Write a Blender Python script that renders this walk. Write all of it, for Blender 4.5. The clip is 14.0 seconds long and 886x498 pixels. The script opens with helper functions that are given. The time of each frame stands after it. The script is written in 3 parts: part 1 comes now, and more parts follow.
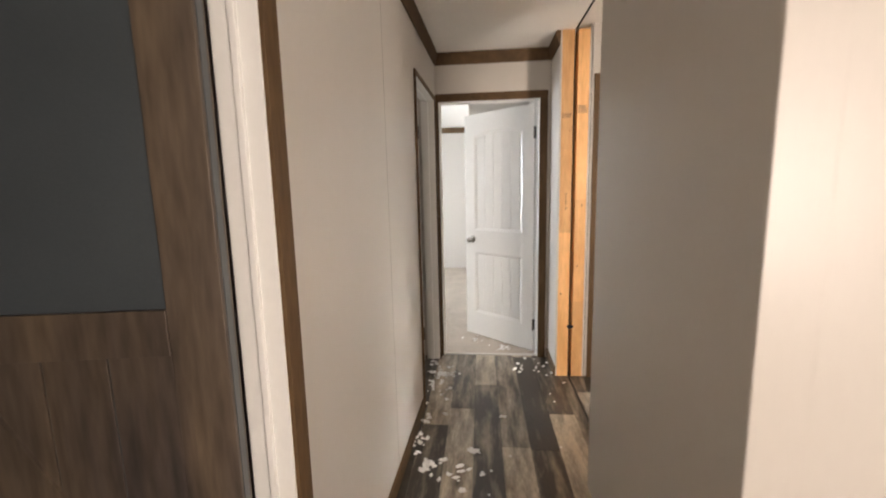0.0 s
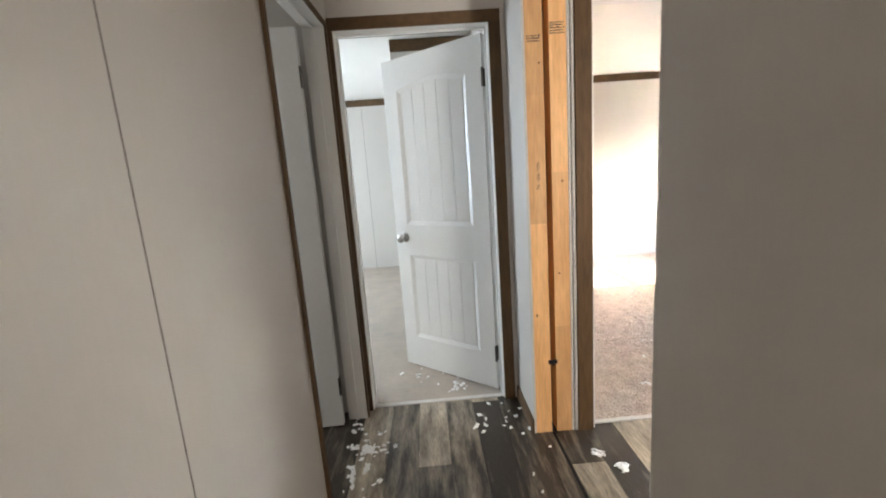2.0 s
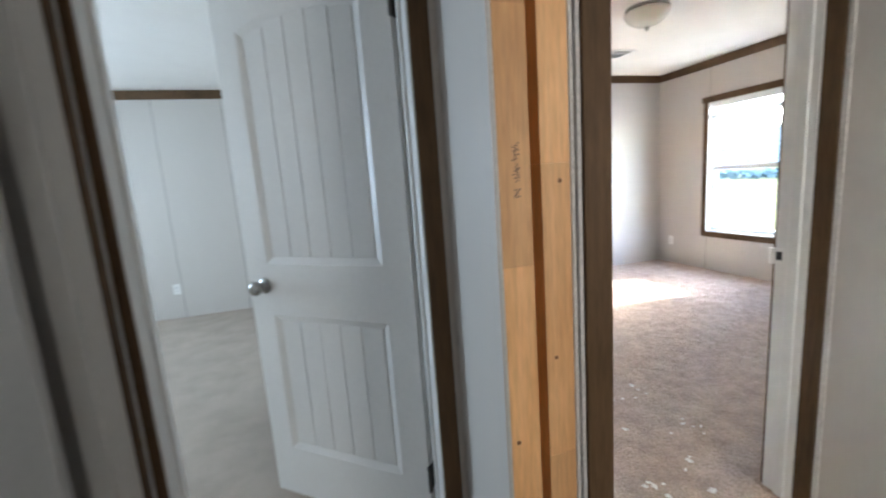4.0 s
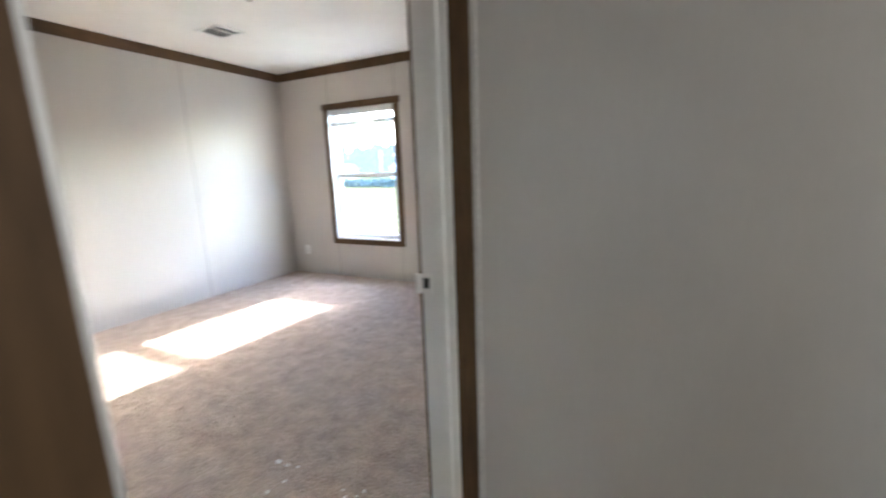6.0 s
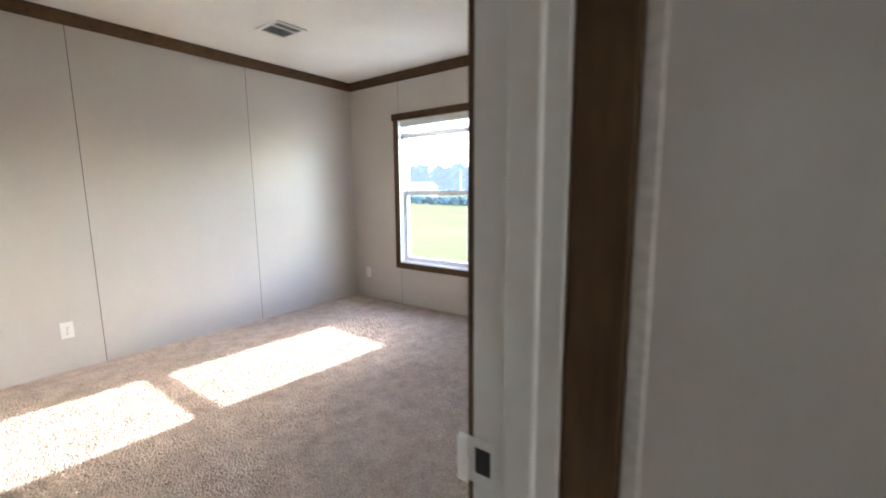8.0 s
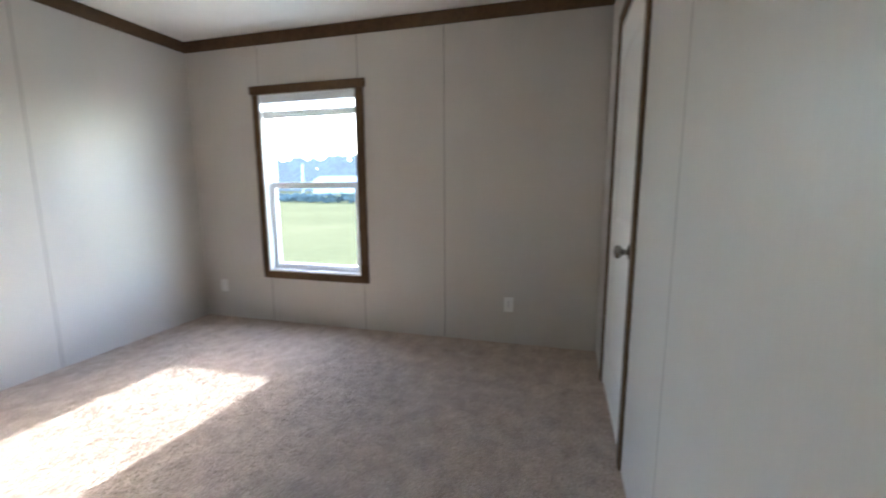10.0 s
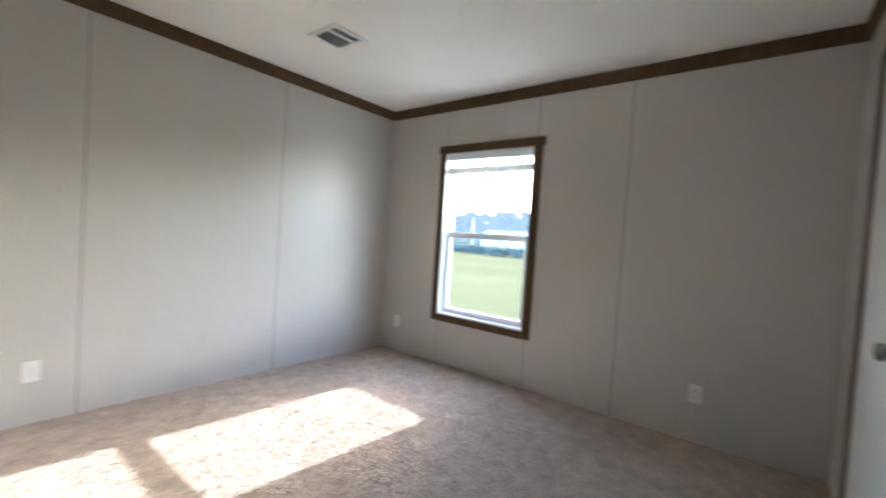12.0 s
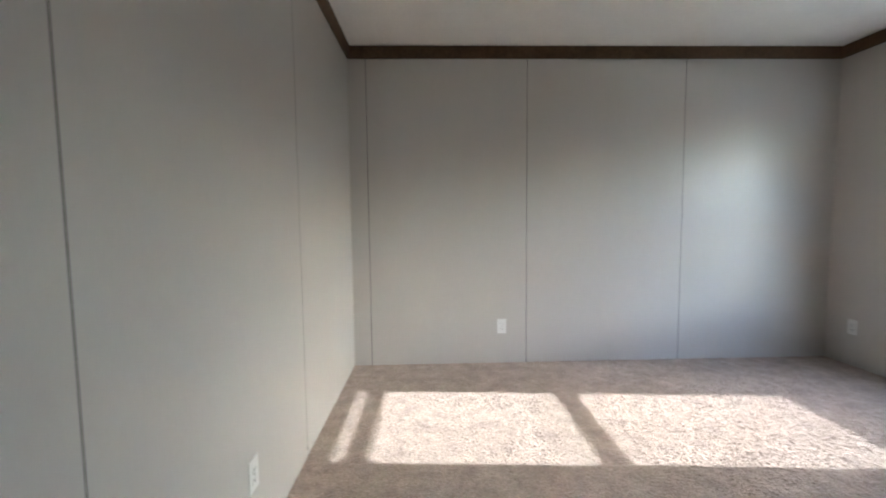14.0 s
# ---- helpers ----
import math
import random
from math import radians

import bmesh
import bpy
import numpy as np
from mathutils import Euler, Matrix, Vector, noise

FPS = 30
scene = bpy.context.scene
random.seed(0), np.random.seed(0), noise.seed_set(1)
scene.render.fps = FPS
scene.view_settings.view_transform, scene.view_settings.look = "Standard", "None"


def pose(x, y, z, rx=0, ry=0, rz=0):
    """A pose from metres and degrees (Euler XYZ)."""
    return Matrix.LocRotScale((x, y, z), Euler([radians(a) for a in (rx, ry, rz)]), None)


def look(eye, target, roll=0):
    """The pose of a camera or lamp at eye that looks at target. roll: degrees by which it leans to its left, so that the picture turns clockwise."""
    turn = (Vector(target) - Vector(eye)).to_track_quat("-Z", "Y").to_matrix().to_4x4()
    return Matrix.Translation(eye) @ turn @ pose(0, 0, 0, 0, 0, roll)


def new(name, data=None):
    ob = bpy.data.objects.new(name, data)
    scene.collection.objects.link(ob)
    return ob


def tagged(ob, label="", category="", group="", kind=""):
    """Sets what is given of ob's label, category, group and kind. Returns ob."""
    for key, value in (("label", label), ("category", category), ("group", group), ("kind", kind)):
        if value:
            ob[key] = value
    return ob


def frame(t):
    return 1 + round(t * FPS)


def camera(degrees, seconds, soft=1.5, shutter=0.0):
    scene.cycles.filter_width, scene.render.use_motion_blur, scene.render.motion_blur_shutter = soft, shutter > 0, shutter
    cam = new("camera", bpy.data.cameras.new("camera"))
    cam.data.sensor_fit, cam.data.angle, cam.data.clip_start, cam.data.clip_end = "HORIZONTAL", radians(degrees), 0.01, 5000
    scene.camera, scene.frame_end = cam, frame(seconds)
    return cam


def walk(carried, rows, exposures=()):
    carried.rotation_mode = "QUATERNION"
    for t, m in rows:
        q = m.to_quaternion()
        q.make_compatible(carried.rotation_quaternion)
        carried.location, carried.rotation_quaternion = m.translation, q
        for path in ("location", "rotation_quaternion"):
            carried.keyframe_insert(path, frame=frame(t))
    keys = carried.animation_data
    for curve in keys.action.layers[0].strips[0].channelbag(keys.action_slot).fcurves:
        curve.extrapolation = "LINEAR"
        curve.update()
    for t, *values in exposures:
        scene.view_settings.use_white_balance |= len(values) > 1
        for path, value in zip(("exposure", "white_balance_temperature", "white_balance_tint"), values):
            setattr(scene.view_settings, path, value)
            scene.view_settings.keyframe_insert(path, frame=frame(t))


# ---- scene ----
cam = camera(94.1, 14.0, soft=1.9, shutter=0.4)
walk(cam, [(t, look(e, g, r)) for t, e, g, r in (
    (0, (-0.635, -2.926, 1.38), (-0.817, -0.955, 1.091), -1.3),
    (0.5, (-0.651, -2.653, 1.337), (-0.937, -0.715, 0.931), -4.5),
    (1, (-0.677, -2.409, 1.334), (-0.703, -0.462, 0.875), -1.8),
    (1.5, (-0.58, -2.106, 1.311), (-0.487, -0.131, 1.007), -1.4),
    (2, (-0.559, -1.851, 1.318), (-0.491, 0.114, 0.956), -4.1),
    (2.2, (-0.597, -1.768, 1.31), (-0.587, 0.197, 0.937), -2.5),
    (4.3, (-0.426, -0.736, 1.239), (0.416, 1.047, 0.907), -5.0),
    (4.5, (-0.388, -0.685, 1.226), (0.65, 0.976, 0.823), -4.3),
    (5, (-0.225, -0.571, 1.242), (0.857, 1.094, 1.004), -2.6),
    (5.5, (-0.068, -0.469, 1.222), (1.263, 0.971, 0.825), -1.1),
    (6, (0.066, -0.355, 1.239), (1.824, 0.519, 0.858), -2.1),
    (6.5, (0.231, -0.354, 1.208), (2.114, 0.109, 0.718), -2.0),
    (7, (0.556, -0.363, 1.188), (2.401, 0.33, 0.849), -1.0),
    (7.5, (0.604, -0.205, 1.215), (2.25, 0.882, 0.887), -1.7),
    (7.7, (0.642, -0.135, 1.232), (2.223, 1.055, 0.948), -0.5),
    (9.8, (0.868, 0.534, 1.204), (2.678, 1.346, 0.95), 0.9),
    (10, (0.914, 0.547, 1.198), (2.816, 1.084, 0.891), -0.3),
    (10.5, (0.985, 0.542, 1.194), (2.953, 0.847, 1.009), 1.6),
    (11, (1.001, 0.557, 1.193), (2.961, 0.954, 1.151), 2.0),
    (11.5, (0.974, 0.584, 1.196), (2.825, 1.332, 1.082), 2.8),
    (12, (0.936, 0.596, 1.182), (2.507, 1.833, 1.119), 3.8),
    (12.5, (0.857, 0.6, 1.155), (1.865, 2.322, 1.025), 3.1),
    (13, (0.838, 0.592, 1.14), (1.462, 2.482, 0.951), 3.1),
    (13.5, (0.806, 0.57, 1.132), (1.163, 2.53, 0.954), 1.1),
    (14, (0.78, 0.537, 1.143), (0.836, 2.531, 0.994), -0.6))],
    [(0, 6.85, 7450, 18), (1.0, 6.75, 6950, 13), (2.2, 6.6, 6600, 11), (4.3, 5.9, 6050, 9), (5.0, 5.85, 6400, 11), (5.5, 5.82, 6350, 11), (6.0, 5.55, 5950, 8), (7.7, 5.15, 6250, 10),
     (9.8, 4.9, 5900, 7), (11.4, 5.05, 6050, 7), (12.4, 4.65, 5800, 6), (14, 4.4, 5750, 6)])

# ---- daylight and fill lamps ----
SUN = Vector((-1.0, 0.071, -0.50)).normalized()       # the way the sunlight goes
world = bpy.data.worlds.new("world")
scene.world = world
world.use_nodes = True
wn = world.node_tree
sky = wn.nodes.new("ShaderNodeTexSky")
sky.sky_type = "NISHITA"
sky.sun_disc = False
sky.sun_elevation = math.asin(-SUN.z)
sky.sun_rotation = math.atan2(-SUN.x, -SUN.y)
wn.nodes["Background"].inputs["Strength"].default_value = 0.15
wn.links.new(sky.outputs["Color"], wn.nodes["Background"].inputs["Color"])
sun = new("sun", bpy.data.lights.new("sun", "SUN"))
sun.data.energy = 0.46
sun.data.angle = radians(0.5)
sun.data.color = (1.0, 0.985, 0.96)
sun.matrix_world = look((30, -2, 15), Vector((30, -2, 15)) + SUN)


def area_lamp(name, eye, target, w, h, watts, color):
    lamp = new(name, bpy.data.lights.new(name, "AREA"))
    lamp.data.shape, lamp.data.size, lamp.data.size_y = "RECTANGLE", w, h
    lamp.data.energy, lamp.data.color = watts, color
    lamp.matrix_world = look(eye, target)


area_lamp("end_room_daylight", (-3.97, 2.2, 1.35), (0.0, 1.1, 1.0), 1.4, 1.4, 2.5, (0.68, 0.84, 1.0))
area_lamp("living_room_daylight", (1.55, -5.95, 1.3), (-1.0, -1.2, 1.15), 1.8, 1.4, 2.0, (1.0, 0.97, 0.94))
# added fill from behind the walk's start, to lift the hall's far end
area_lamp("hall_end_fill", (-0.62, -5.95, 1.25), (-0.62, 0, 1.0), 0.8, 1.5, 0.19, (1.0, 0.96, 0.91))
# added fill in an otherwise dark room, to lighten the open door leaf
area_lamp("side_room_fill", (-2.97, -0.15, 1.25), (0, 0.05, 1.1), 0.6, 1.2, 0.16, (0.86, 0.93, 1.0))
# unseen fill lamp at a windowless inner wall, added to light studs and vestibule
area_lamp("utility_room_fill", (0.94, -2.05, 1.3), (0.1, 0, 1.1), 0.25, 1.3, 0.5, (1.0, 0.95, 0.89))
area_lamp("bedroom_daylight", (4.0, 2.555, 1.843), (0.0, 2.555, 1.3), 0.83, 0.055, 0.07, (0.7, 0.85, 1.0))

# ---- materials ----


def material(name, color, rough=0.6, metal=0.0, var=0.0, var_scale=3.0, grain=0.0, grain_scale=200.0, bump=0.0, stretch=(1, 1, 1),
             random_tint=0.0, color2=None, spec=0.5, random_mix=0.0, offset=0.0):
    """A principled material with two scales of colour variation, fine relief, and a tint by object."""
    m = bpy.data.materials.new(name)
    m.use_nodes = True
    nt = m.node_tree
    b = nt.nodes["Principled BSDF"]
    b.inputs["Roughness"].default_value = rough
    b.inputs["Metallic"].default_value = metal
    b.inputs["Specular IOR Level"].default_value = spec
    tc = nt.nodes.new("ShaderNodeTexCoord")
    mp = nt.nodes.new("ShaderNodeMapping")
    mp.inputs["Scale"].default_value = stretch
    geo = nt.nodes.new("ShaderNodeNewGeometry")
    nt.links.new(geo.outputs["Position"], mp.inputs["Vector"])
    big = nt.nodes.new("ShaderNodeTexNoise")
    big.inputs["Scale"].default_value = var_scale
    big.inputs["Detail"].default_value = 7
    big.inputs["Roughness"].default_value = 0.6
    fine = nt.nodes.new("ShaderNodeTexNoise")
    fine.inputs["Scale"].default_value = grain_scale
    fine.inputs["Detail"].default_value = 3
    for n in (big, fine):
        nt.links.new(mp.outputs["Vector"], n.inputs["Vector"])
    mix = nt.nodes.new("ShaderNodeMix")
    mix.data_type = "RGBA"
    c2 = color2 or tuple(c * (1 - var) for c in color)
    c1 = color if color2 else tuple(min(1, c * (1 + var)) for c in color)
    mix.inputs["A"].default_value = (*c2, 1)
    mix.inputs["B"].default_value = (*c1, 1)
    ramp = nt.nodes.new("ShaderNodeMapRange")
    ramp.inputs["From Min"].default_value, ramp.inputs["From Max"].default_value = 0.3, 0.7
    nt.links.new(big.outputs["Fac"], ramp.inputs["Value"])
    if random_mix:
        # pieces differ: some mostly pale, some mostly dark
        inf = nt.nodes.new("ShaderNodeObjectInfo")
        off = nt.nodes.new("ShaderNodeMath")
        off.operation = "MULTIPLY_ADD"
        off.inputs[1].default_value, off.inputs[2].default_value = 2 * random_mix, offset - random_mix
        nt.links.new(inf.outputs["Random"], off.inputs[0])
        add = nt.nodes.new("ShaderNodeMath")
        add.operation, add.use_clamp = "ADD", True
        nt.links.new(ramp.outputs["Result"], add.inputs[0])
        nt.links.new(off.outputs["Value"], add.inputs[1])
        nt.links.new(add.outputs["Value"], mix.inputs["Factor"])
    else:
        nt.links.new(ramp.outputs["Result"], mix.inputs["Factor"])
    hsv = nt.nodes.new("ShaderNodeHueSaturation")
    nt.links.new(mix.outputs["Result"], hsv.inputs["Color"])
    g = nt.nodes.new("ShaderNodeMapRange")
    g.inputs["From Min"].default_value, g.inputs["From Max"].default_value = 0.3, 0.7
    g.inputs["To Min"].default_value, g.inputs["To Max"].default_value = 1 - grain, 1 + grain
    nt.links.new(fine.outputs["Fac"], g.inputs["Value"])
    if random_tint:
        info = nt.nodes.new("ShaderNodeObjectInfo")
        r = nt.nodes.new("ShaderNodeMapRange")
        r.inputs["To Min"].default_value, r.inputs["To Max"].default_value = 1 - random_tint, 1 + random_tint
        nt.links.new(info.outputs["Random"], r.inputs["Value"])
        mul = nt.nodes.new("ShaderNodeMath")
        mul.operation = "MULTIPLY"
        nt.links.new(g.outputs["Result"], mul.inputs[0])
        nt.links.new(r.outputs["Result"], mul.inputs[1])
        nt.links.new(mul.outputs["Value"], hsv.inputs["Value"])
    else:
        nt.links.new(g.outputs["Result"], hsv.inputs["Value"])
    nt.links.new(hsv.outputs["Color"], b.inputs["Base Color"])
    if bump:
        bp = nt.nodes.new("ShaderNodeBump")
        bp.inputs["Strength"].default_value = 1.0
        bp.inputs["Distance"].default_value = bump
        nt.links.new(fine.outputs["Fac"], bp.inputs["Height"])
        nt.links.new(bp.outputs["Normal"], b.inputs["Normal"])
    return m


WALL = material("wall_vinyl", (0.55, 0.515, 0.472), 0.38, var=0.03, var_scale=1.5, grain=0.012, grain_scale=160, bump=0.0001, stretch=(1, 1, 0.12), spec=0.62)
CORE = material("wall_core", (0.07, 0.06, 0.05), 0.9, var=0.1)
JOINT = material("panel_joint", (0.09, 0.075, 0.065), 0.8, var=0.15)
GYPSUM = material("gypsum_edge", (0.62, 0.59, 0.55), 0.9, var=0.1, grain=0.1, grain_scale=90)
CEILING = material("ceiling_paint", (0.88, 0.855, 0.81), 0.9, var=0.02, grain=0.04, grain_scale=120, bump=0.0012)
BROWN = material("brown_trim", (0.108, 0.064, 0.032), 0.6, var=0.25, var_scale=6, grain=0.18, grain_scale=70, bump=0.0003, stretch=(1, 1, 0.15), spec=0.18)
BROWN_H = material("brown_trim_level", (0.108, 0.064, 0.032), 0.6, var=0.25, var_scale=4, grain=0.15, grain_scale=30, bump=0.0003, spec=0.18)
WHITE = material("white_paint", (0.78, 0.77, 0.74), 0.35, var=0.02, grain=0.015, grain_scale=60, bump=0.0001)
VINYL = material("white_vinyl", (0.80, 0.82, 0.84), 0.35, var=0.02)
PLASTIC = material("white_plastic", (0.80, 0.79, 0.76), 0.3, var=0.01)
SLOT = material("dark_slot", (0.02, 0.02, 0.02), 0.7)
CHROME = material("brushed_nickel", (0.36, 0.35, 0.335), 0.16, 1.0, var=0.05)
HINGE = material("dark_hinge", (0.10, 0.09, 0.08), 0.4, 0.8, var=0.1)
PINE = material("pine_stud", (0.84, 0.50, 0.23), 0.6, color2=(0.62, 0.32, 0.12), var_scale=9, grain=0.10, grain_scale=60, bump=0.0005, stretch=(1.8, 1.8, 0.2), random_tint=0.2)
KNOT = material("pine_knot", (0.22, 0.09, 0.03), 0.6, var=0.3, var_scale=60)
INK = material("pencil_ink", (0.05, 0.035, 0.03), 0.7, var=0.2, var_scale=60)
BLACK = material("black_gasket", (0.012, 0.012, 0.012), 0.8, var=0.2)
FOAM = material("white_foam", (0.92, 0.92, 0.90), 0.9, var=0.03, var_scale=40, grain=0.06, grain_scale=300, bump=0.002)
PLANK = material("vinyl_plank", (0.50, 0.42, 0.32), 0.34, color2=(0.045, 0.035, 0.026), var_scale=4.2, grain=0.24, grain_scale=30, bump=0.0004, stretch=(4.5, 0.75, 1), random_tint=0.2, random_mix=0.5, offset=-0.2)
CARPET = material("beige_carpet", (0.545, 0.438, 0.362), 0.98, color2=(0.355, 0.28, 0.228), var_scale=9, grain=0.28, grain_scale=130, bump=0.006, spec=0.1)
for sheen_name, value in (("Sheen Weight", 0.35), ("Sheen Roughness", 0.45), ("Sheen Tint", (1.0, 0.86, 0.78, 1))):
    CARPET.node_tree.nodes["Principled BSDF"].inputs[sheen_name].default_value = value
CARPET2 = material("end_room_carpet", (0.52, 0.45, 0.38), 0.98, color2=(0.42, 0.36, 0.30), var_scale=5, grain=0.25, grain_scale=210, bump=0.008, spec=0.1)
BARN = material("barn_wood", (0.155, 0.108, 0.066), 0.5, color2=(0.055, 0.043, 0.038), var_scale=5, grain=0.3, grain_scale=55, bump=0.0005, stretch=(1, 1, 0.14))
SLATE = material("gray_laminate", (0.065, 0.075, 0.082), 0.28, var=0.12, var_scale=2, grain=0.05)
GRASS = material("lawn", (0.105, 0.094, 0.048), 0.95, color2=(0.08, 0.076, 0.038), var_scale=0.12, grain=0.08, grain_scale=3, spec=0.0)
LEAF = material("hazy_far_foliage", (0.04, 0.06, 0.06), 0.9, color2=(0.03, 0.045, 0.045), var_scale=0.3, grain=0.12, grain_scale=1.5, spec=0.0)
# a faint blue emission on the leaves stands in for distance haze
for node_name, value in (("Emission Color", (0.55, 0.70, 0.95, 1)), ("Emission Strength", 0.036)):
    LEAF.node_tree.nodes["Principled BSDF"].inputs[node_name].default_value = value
# leaf colour made paler and bluer to hold the haze over the hedge
HEDGE = material("hazy_hedge_leaf", (0.11, 0.14, 0.145), 0.9, color2=(0.085, 0.11, 0.115), var_scale=0.6, grain=0.15, grain_scale=2.0, spec=0.0)
SIDING = material("white_siding", (0.34, 0.37, 0.42), 0.7, var=0.04)
ROOF = material("gray_shingle", (0.16, 0.17, 0.19), 0.9, var=0.15)
PANE_DARK = material("far_window_pane", (0.20, 0.23, 0.27), 0.1, var=0.1)

GLASS = bpy.data.materials.new("window_glass")
GLASS.use_nodes = True
GLASS.node_tree.nodes["Principled BSDF"].inputs["Transmission Weight"].default_value = 1.0
GLASS.node_tree.nodes["Principled BSDF"].inputs["Roughness"].default_value = 0.0
GLASS.node_tree.nodes["Principled BSDF"].inputs["IOR"].default_value = 1.01
FROST = bpy.data.materials.new("alabaster_glass")
FROST.use_nodes = True
FROST.node_tree.nodes["Principled BSDF"].inputs["Base Color"].default_value = (0.74, 0.70, 0.62, 1)
FROST.node_tree.nodes["Principled BSDF"].inputs["Roughness"].default_value = 0.25
FROST.node_tree.nodes["Principled BSDF"].inputs["Subsurface Weight"].default_value = 0.2

# ---- builders ----


def box(bm, x0, x1, y0, y1, z0, z1, bevel=0.0):
    """Adds a box, with rounded edges if bevel is given."""
    vs = [bm.verts.new((x, y, z)) for x in (x0, x1) for y in (y0, y1) for z in (z0, z1)]
    fs = [bm.faces.new([vs[i] for i in q]) for q in ((0, 1, 3, 2), (4, 6, 7, 5), (0, 4, 5, 1), (2, 3, 7, 6), (0, 2, 6, 4), (1, 5, 7, 3))]
    if bevel:
        es = list({e for f in fs for e in f.edges})
        bmesh.ops.bevel(bm, geom=es, offset=bevel, segments=2, profile=0.5, affect="EDGES")
    return bm


def boxes(*bs, bevel=0.0):
    bm = bmesh.new()
    for b in bs:
        box(bm, *b, bevel=bevel)
    return bm


def prism(bm, pts, axis, a, b):
    """Extrudes a flat outline along an axis from a to b."""
    def at(p, v):
        return {"x": (v, p[0], p[1]), "y": (p[0], v, p[1]), "z": (p[0], p[1], v)}[axis]
    lo, hi = [bm.verts.new(at(p, a)) for p in pts], [bm.verts.new(at(p, b)) for p in pts]
    bm.faces.new(lo)
    bm.faces.new(hi[::-1])
    for i in range(len(pts)):
        j = (i + 1) % len(pts)
        bm.faces.new((lo[j], lo[i], hi[i], hi[j]))
    return bm


def lathe(bm, profile, axis="z", n=20, origin=(0, 0, 0)):
    """Turns (radius, height) pairs round an axis."""
    rings = []
    for r, h in profile:
        ring = []
        for k in range(n):
            a = 2 * math.pi * k / n
            p = (r * math.cos(a), r * math.sin(a), h)
            p = {"z": p, "y": (p[0], p[2], p[1]), "x": (p[2], p[0], p[1])}[axis]
            ring.append(bm.verts.new(Vector(p) + Vector(origin)))
        rings.append(ring)
    for a, b in zip(rings, rings[1:]):
        for k in range(n):
            bm.faces.new((a[k], a[(k + 1) % n], b[(k + 1) % n], b[k]))
    bm.faces.new(rings[0][::-1])
    bm.faces.new(rings[-1])
    return bm


def mesh_of(name, bm, mat, smooth=False):
    bmesh.ops.recalc_face_normals(bm, faces=bm.faces)
    me = bpy.data.meshes.new(name)
    bm.to_mesh(me)
    bm.free()
    me.materials.append(mat)
    if smooth:
        for p in me.polygons:
            p.use_smooth = True
    return me


def part(name, bm, mat, parent=None, label="", smooth=False):
    ob = new(name, mesh_of(name, bm, mat, smooth))
    ob.parent = parent
    return tagged(ob, label)


def thing(name, m, label, category, group="", kind=""):
    ob = new(name)
    ob.matrix_basis = m
    ob.empty_display_size = 0.1
    return tagged(ob, label, category, group, kind)


def minus(u0, u1, z0, z1, openings):
    """Rectangles that fill a wall around its openings."""
    out, cuts = [], sorted({u0, u1, *(min(max(v, u0), u1) for o in openings for v in o[:2])})
    for a, b in zip(cuts, cuts[1:]):
        z = z0
        for o in sorted((o for o in openings if o[0] <= a + 1e-6 and o[1] >= b - 1e-6), key=lambda o: o[2]):
            if o[2] > z:
                out.append((a, b, z, o[2]))
            z = max(z, o[3])
        if z < z1:
            out.append((a, b, z, z1))
    return out


H, HL = 2.42, 2.39                                      # ceiling heights of the right and left halves
SKIN = 0.009


RO, ZB = 0.0215, -0.03                                  # play for the lining; the walls' foot under the carpet


def rough(u0, u1, head):
    """A doorway's opening in the wall, with room for its lining."""
    return (u0 - RO, u1 + RO, ZB, head + RO)


def wall(name, axis, front, back, u0, u1, openings=(), seams=(), both=True, z1=H, label="greige vinyl-covered wall panels with thin battenless joints", seams_back=()):
    """A wall whose finished faces are at front and back; each face is clad with panels that meet at the seams."""
    s = 1 if back > front else -1
    def slab(bm, a, b, r, bevel=0.0):
        lo, hi = min(a, b), max(a, b)
        box(bm, *((lo, hi, r[0], r[1]) if axis == "x" else (r[0], r[1], lo, hi)), r[2], r[3], bevel)
    bm = bmesh.new()
    for r in minus(u0, u1, ZB, z1, openings):
        slab(bm, front + s * SKIN, back - s * SKIN, r)
    core = tagged(part(name, bm, CORE), label, "wall", kind="structure")
    for face, sm, inward in ((front, seams, s), (back, seams_back, -s)):
        if face == back and not both:
            continue
        cuts = [u0, *sorted(v for v in sm if u0 < v < u1), u1]
        for a, b in zip(cuts, cuts[1:]):
            g0, g1 = (0.0022 if a > u0 else 0), (0.0022 if b < u1 else 0)
            rs = minus(a + g0, b - g1, ZB, z1, openings)
            if not rs:
                continue
            bm = bmesh.new()
            for r in rs:
                slab(bm, face, face + inward * (SKIN - 0.0005), r, 0.0 if len(rs) > 1 else 0.0006)
            part("panel", bm, WALL, core)
        for v in cuts[1:-1]:
            bm = bmesh.new()
            for r in minus(v - 0.0021, v + 0.0021, ZB, z1, openings):
                slab(bm, face + inward * 0.0004, face + inward * (SKIN - 0.0006), r)
            part("joint", bm, JOINT, core, "thin dark joint between wall panels")
    return core


def crown(axis, at, u0, u1, inward, z=H):
    """A brown crown strip along the top of a wall."""
    pts = [(at, z - 0.088), (at + inward * 0.010, z - 0.088), (at + inward * 0.014, z - 0.070), (at + inward * 0.026, z - 0.022), (at + inward * 0.028, z - 0.003), (at, z - 0.003)]
    bm = bmesh.new()
    if axis == "x":
        prism(bm, pts, "y", u0, u1)
    else:
        prism(bm, pts, "x", u0, u1)
    return tagged(part("trim", bm, BROWN_H), "dark brown crown strip along the top of the wall", "trim", kind="structure")


